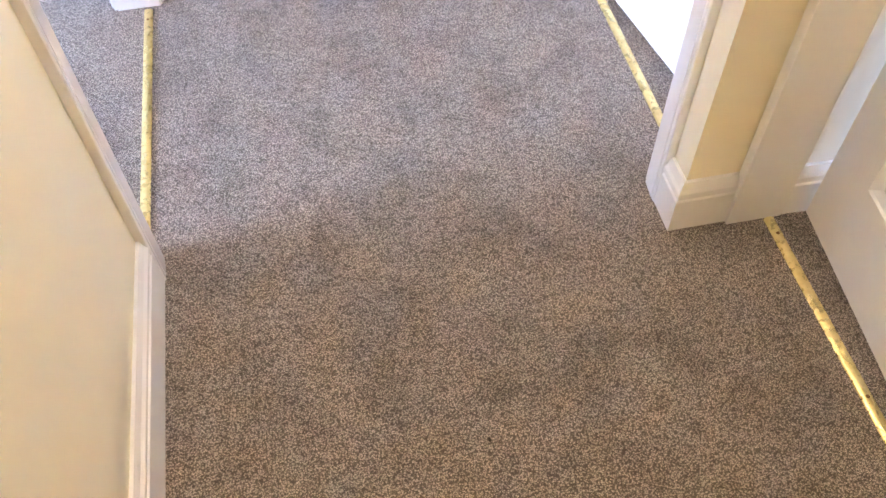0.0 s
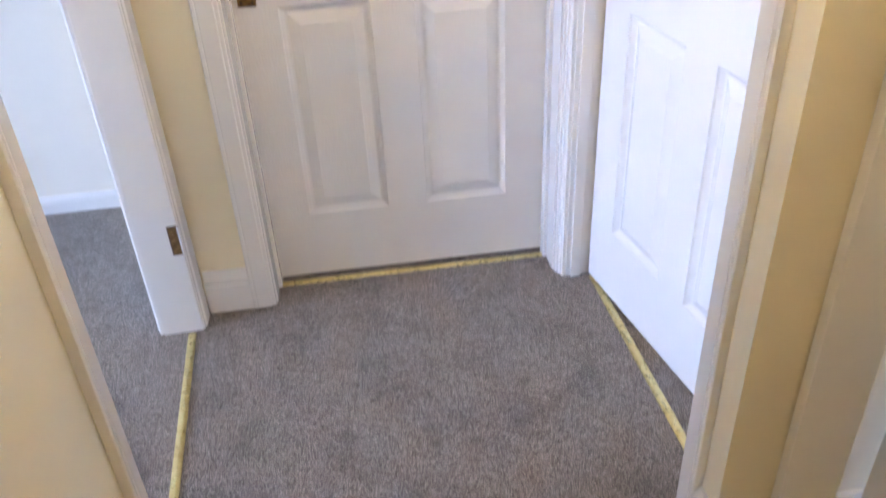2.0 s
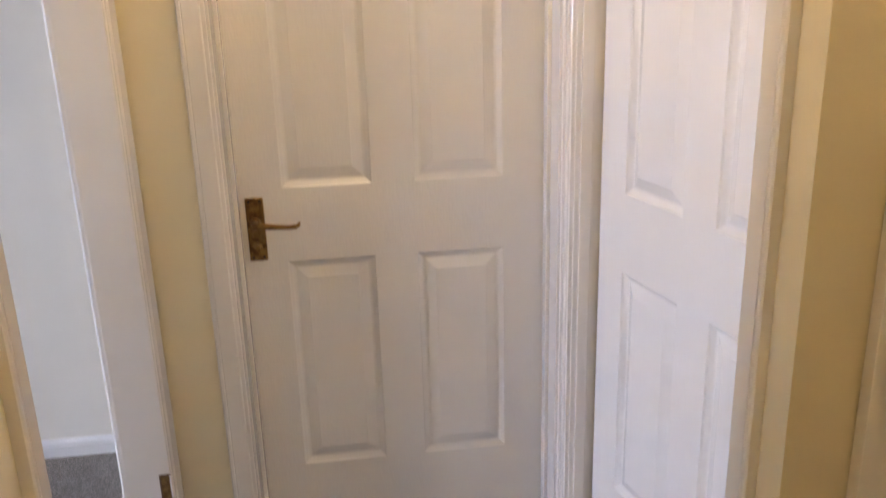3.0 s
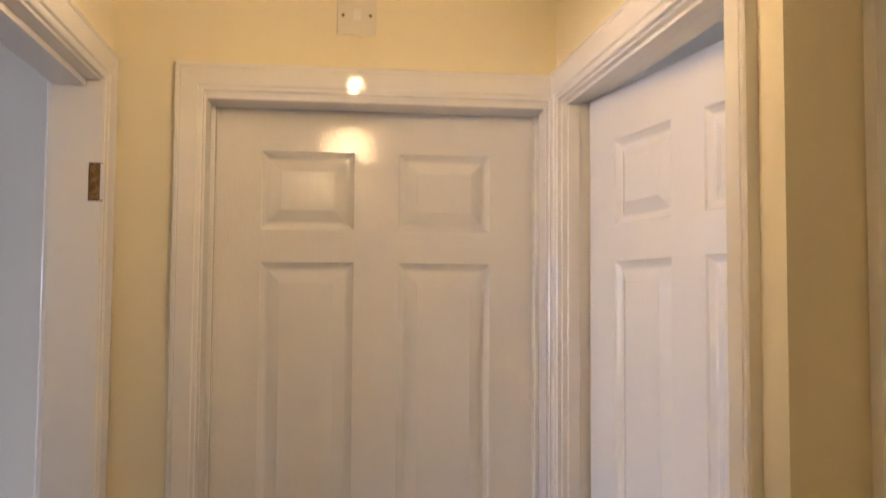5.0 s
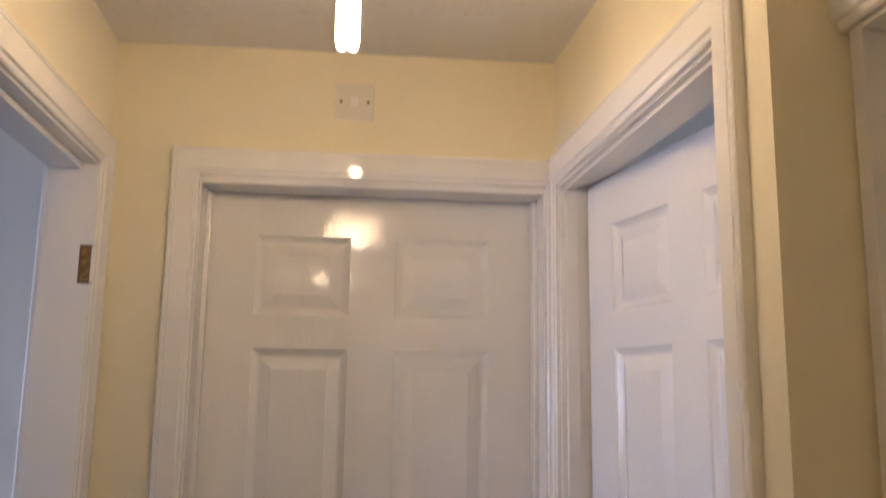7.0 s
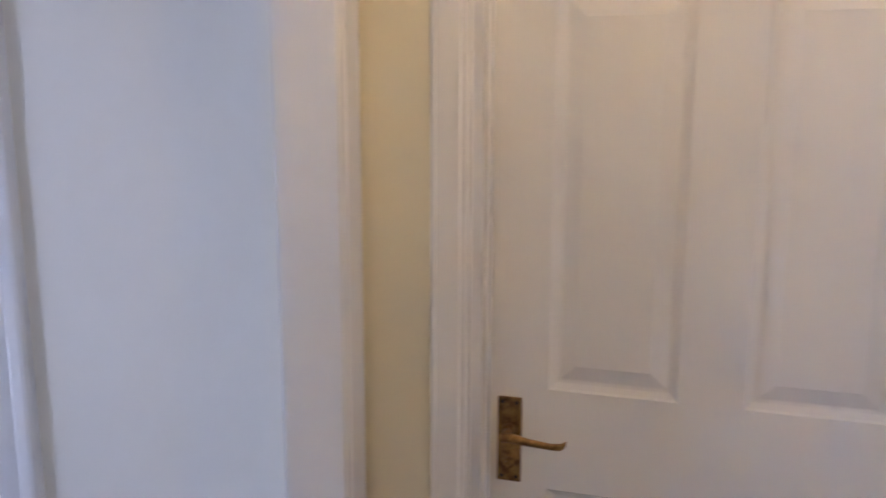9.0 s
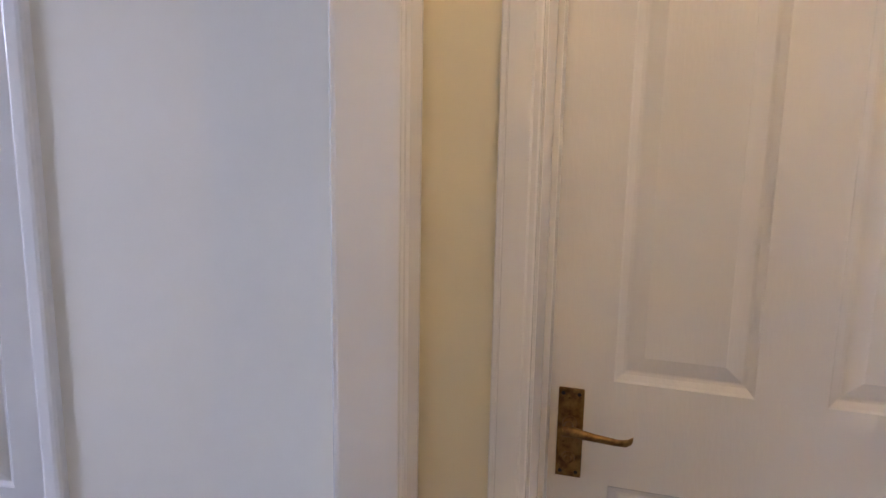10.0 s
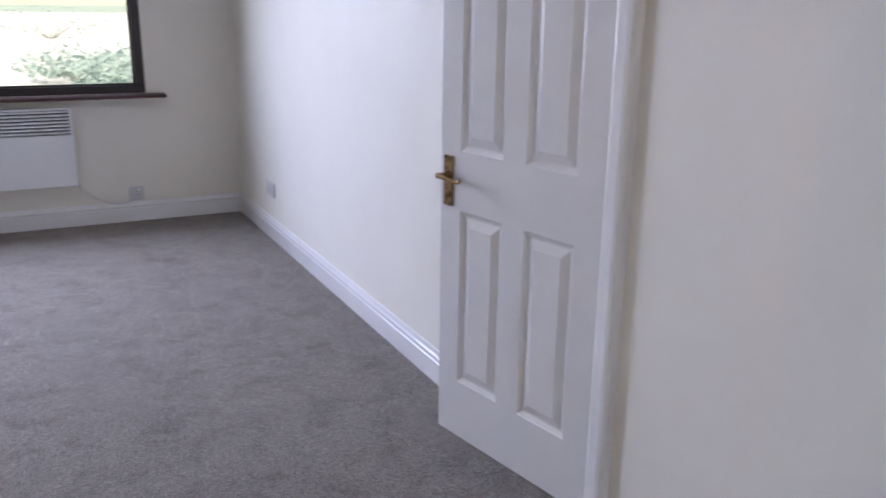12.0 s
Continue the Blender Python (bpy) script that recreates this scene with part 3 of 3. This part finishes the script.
for sx in (-1, 1):
    part("screw", lathe(bmesh.new(), ((0.0038, 0), (0.0033, 0.001)), (0, 0, 0), 12), AGED, plate).matrix_local = pose(sx * 0.030, -0.009, 0, 90)

bm = bmesh.new()
bmesh.ops.create_icosphere(bm, subdivisions=1, radius=0.0035)
for v in bm.verts:
    v.co = Vector((v.co.x * 0.7, v.co.y * 1.6, v.co.z * 0.6)) * random.uniform(0.8, 1.15)
single("crumb", bm, DARK, "tiny dark crumb of dirt on the carpet", "crumb").matrix_world = pose(0.265, -1.407, 0.002, 0, 0, 5)

# ---- bedroom: window, sill, heater, sockets ----
WY0, WY1, WZ0, WZ1 = -2.20, -0.034, 0.805, 1.98
win = thing("window_1", pose(WX, 0, 0), "wide window in a dark brown timber frame", "window", "structure")
fr = part("window_frame", boxes((-0.085, -0.015, WY0, WY1, WZ0, WZ0 + 0.048), (-0.085, -0.015, WY0, WY1, WZ1 - 0.05, WZ1), (-0.085, -0.015, WY1 - 0.055, WY1, WZ0 + 0.048, WZ1 - 0.05), (-0.085, -0.015, WY0, WY0 + 0.055, WZ0 + 0.048, WZ1 - 0.05), bevel=0.003), FRAME_DARK, win)
part("mullion", boxes((-0.083, -0.017, -1.45, -1.38, WZ0 + 0.048, WZ1 - 0.05), bevel=0.003), FRAME_DARK, win)
part("bead", boxes((-0.055, -0.038, WY1 - 0.067, WY1 - 0.0545, WZ0 + 0.047, WZ1 - 0.049), (-0.055, -0.038, -1.381, WY1 - 0.054, WZ0 + 0.0475, WZ0 + 0.060), bevel=0.002), FRAME_DARK, win)
for y0, y1 in ((-1.382, WY1 - 0.054), (WY0 + 0.054, -1.448)):
    part("pane", boxes((-0.052, -0.046, y0, y1, WZ0 + 0.047, WZ1 - 0.049)), GLASS, win).visible_shadow = False
part("window_sill", boxes((-0.02, 0.115, WY0 - 0.09, WY1 + 0.105, WZ0 - 0.021, WZ0 - 0.001), bevel=0.004), SILL_RED, win, "red-brown varnished window board")

for n, (y0, y1) in enumerate(((-2.95, -1.45), (0.05, 1.55))):
    w = thing(f"window_{n + 2}", pose(EAST, 0, 0), "window in a dark timber frame", "window", "structure")
    part("window_frame", boxes((0.05, 0.11, y0, y1, 0.9, 0.95), (0.05, 0.11, y0, y1, 2.0, 2.05), (0.05, 0.11, y0, y0 + 0.05, 0.95, 2.0), (0.05, 0.11, y1 - 0.05, y1, 0.95, 2.0)), FRAME_DARK, w)

heat = thing("panel_heater", pose(WX, -0.478, 0.268), "white electric panel heater under the window", "heater")
HW, HH, HD = 0.74, 0.472, 0.080
part("body", boxes((0.022, HD, -HW, 0, 0, HH - 0.16), bevel=0.004), HEATER, heat)
part("back_panel", boxes((0.022, 0.030, -HW, 0, HH - 0.162, HH - 0.013)), HEATER, heat)
part("side_cheek", boxes((0.030, HD, -HW, -HW + 0.02, HH - 0.162, HH - 0.013)), HEATER, heat)
part("side_cheek", boxes((0.030, HD, -0.014, 0, HH - 0.162, HH - 0.013)), HEATER, heat)
part("top_rim", boxes((0.022, HD, -HW, 0, HH - 0.014, HH), bevel=0.003), HEATER, heat)
# dark sheet over the white back: shade between the slats put in as colour
part("shade_back", boxes((0.0305, 0.034, -HW + 0.02, -0.014, HH - 0.16, HH - 0.012)), DARK, heat, "near-black sheet painting the shade inside the heater grille")
for k in range(7):
    part("slat", boxes((0.045, HD - 0.002, -HW + 0.0205, -0.0145, HH - 0.152 + k * 0.0205, HH - 0.142 + k * 0.0205)), HEATER, heat)
for y in (-0.12, -HW + 0.12):
    part("bracket", boxes((0.0, 0.024, y - 0.02, y + 0.02, 0.05, HH - 0.05)), STEEL, heat)

def socket(name, m, w, label):
    """A wall socket; x along the wall, the front towards -y."""
    s = thing(name, m, label, "socket")
    part("plate", boxes((-w / 2, w / 2, -0.010, 0, -0.043, 0.043), bevel=0.002), SOCKET, s)
    for cx in ((0,) if w < 0.1 else (-0.036, 0.036)):
        part("rocker", boxes((cx + 0.006, cx + 0.018, -0.0135, -0.0095, 0.014, 0.034), bevel=0.001), PLASTIC, s)
        part("pin_hole", boxes((cx - 0.002, cx + 0.002, -0.0104, -0.0096, 0.008, 0.016)), DARK, s)
        part("pin_hole", boxes((cx - 0.014, cx - 0.008, -0.0104, -0.0096, -0.012, -0.008)), DARK, s)
        part("pin_hole", boxes((cx + 0.008, cx + 0.014, -0.0104, -0.0096, -0.012, -0.008)), DARK, s)
    return s


socket("wall_socket", pose(WX, -0.141, 0.178, 0, 0, 90), 0.088, "white single spur plate above the skirting")
socket("wall_socket", pose(-4.830, BY, 0.300), 0.146, "white double socket low on the daylit wall")

cu = bpy.data.curves.new("heater_cable", "CURVE")
cu.dimensions, cu.bevel_depth, cu.bevel_resolution = "3D", 0.0035, 3
sp = cu.splines.new("BEZIER")
pts = ((WX + 0.03, -0.49, 0.30), (WX + 0.016, -0.42, 0.195), (WX + 0.020, -0.25, 0.122), (WX + 0.016, -0.145, 0.142))
sp.bezier_points.add(len(pts) - 1)
for b, p in zip(sp.bezier_points, pts):
    b.co, b.handle_left_type, b.handle_right_type = p, "AUTO", "AUTO"
cable = new("heater_cable_curve", cu)
dg = bpy.context.evaluated_depsgraph_get()
cm = bpy.data.meshes.new_from_object(cable.evaluated_get(dg))
bpy.data.objects.remove(cable)
cm.materials.clear()
cm.materials.append(SOCKET)
for p in cm.polygons:
    p.use_smooth = True
tagged(new("heater_cable", cm), "thin white cable drooping from heater to spur", "cable")

# ---- outside ----
single("ground", boxes((-600, 600, -600, 600, -0.50, -0.30)), GRASS, "garden lawn running to the horizon", "ground", "structure")
single("pavement", boxes((-160, WX - 0.30, -90, 90, -0.32, -0.28)), PAVING, "pale paved yard beyond the window", "pavement", "structure")


def shrub(m, r, h, n):
    ob = thing("shrub", m, "leafy green garden shrub beyond the window", "shrub", group="shrubs beyond the yard")
    bm = bmesh.new()
    for k in range(5):
        a = k * 1.26
        tube(bm, (0.05 * math.cos(a), 0.05 * math.sin(a), -0.05), (0.3 * r * math.cos(a), 0.3 * r * math.sin(a), h * 0.4), 0.035, 0.012, 6)
    part("stems", bm, BARK, ob)
    verts, faces = [], []
    for _ in range(n):
        d = Vector((random.gauss(0, 1), random.gauss(0, 1), random.gauss(0, 1))).normalized()
        p = Vector((d.x * r, d.y * r, h * 0.55 + d.z * h * 0.45)) * random.uniform(0.55, 1.05)
        lump = noise.noise(p * 1.7) * 0.35
        p += d * lump
        p.z = max(p.z, 0.02)
        s = random.uniform(0.035, 0.075)
        q = Euler((random.uniform(-1.2, 1.2), random.uniform(-1.2, 1.2), random.uniform(0, 6.3))).to_matrix()
        i = len(verts)
        verts += [p + q @ Vector(v) * s for v in ((-1, 0, 0), (0, -0.45, 0.1), (1, 0, 0), (0, 0.45, 0.1))]
        faces.append((i, i + 1, i + 2, i + 3))
    me = bpy.data.meshes.new("foliage")
    me.from_pydata(verts, [], faces)
    me.materials.append(LEAF)
    fo = new("foliage", me)
    fo.parent = ob
    return ob


for x, y, r, h in ((-15.5, 1.1, 1.0, 0.85), (-17.0, 2.6, 1.2, 1.1), (-19.5, 0.5, 1.2, 0.7), (-44.0, 1.0, 3.2, 1.5)):
    shrub(pose(x, y, -0.28), r, h, 2000)
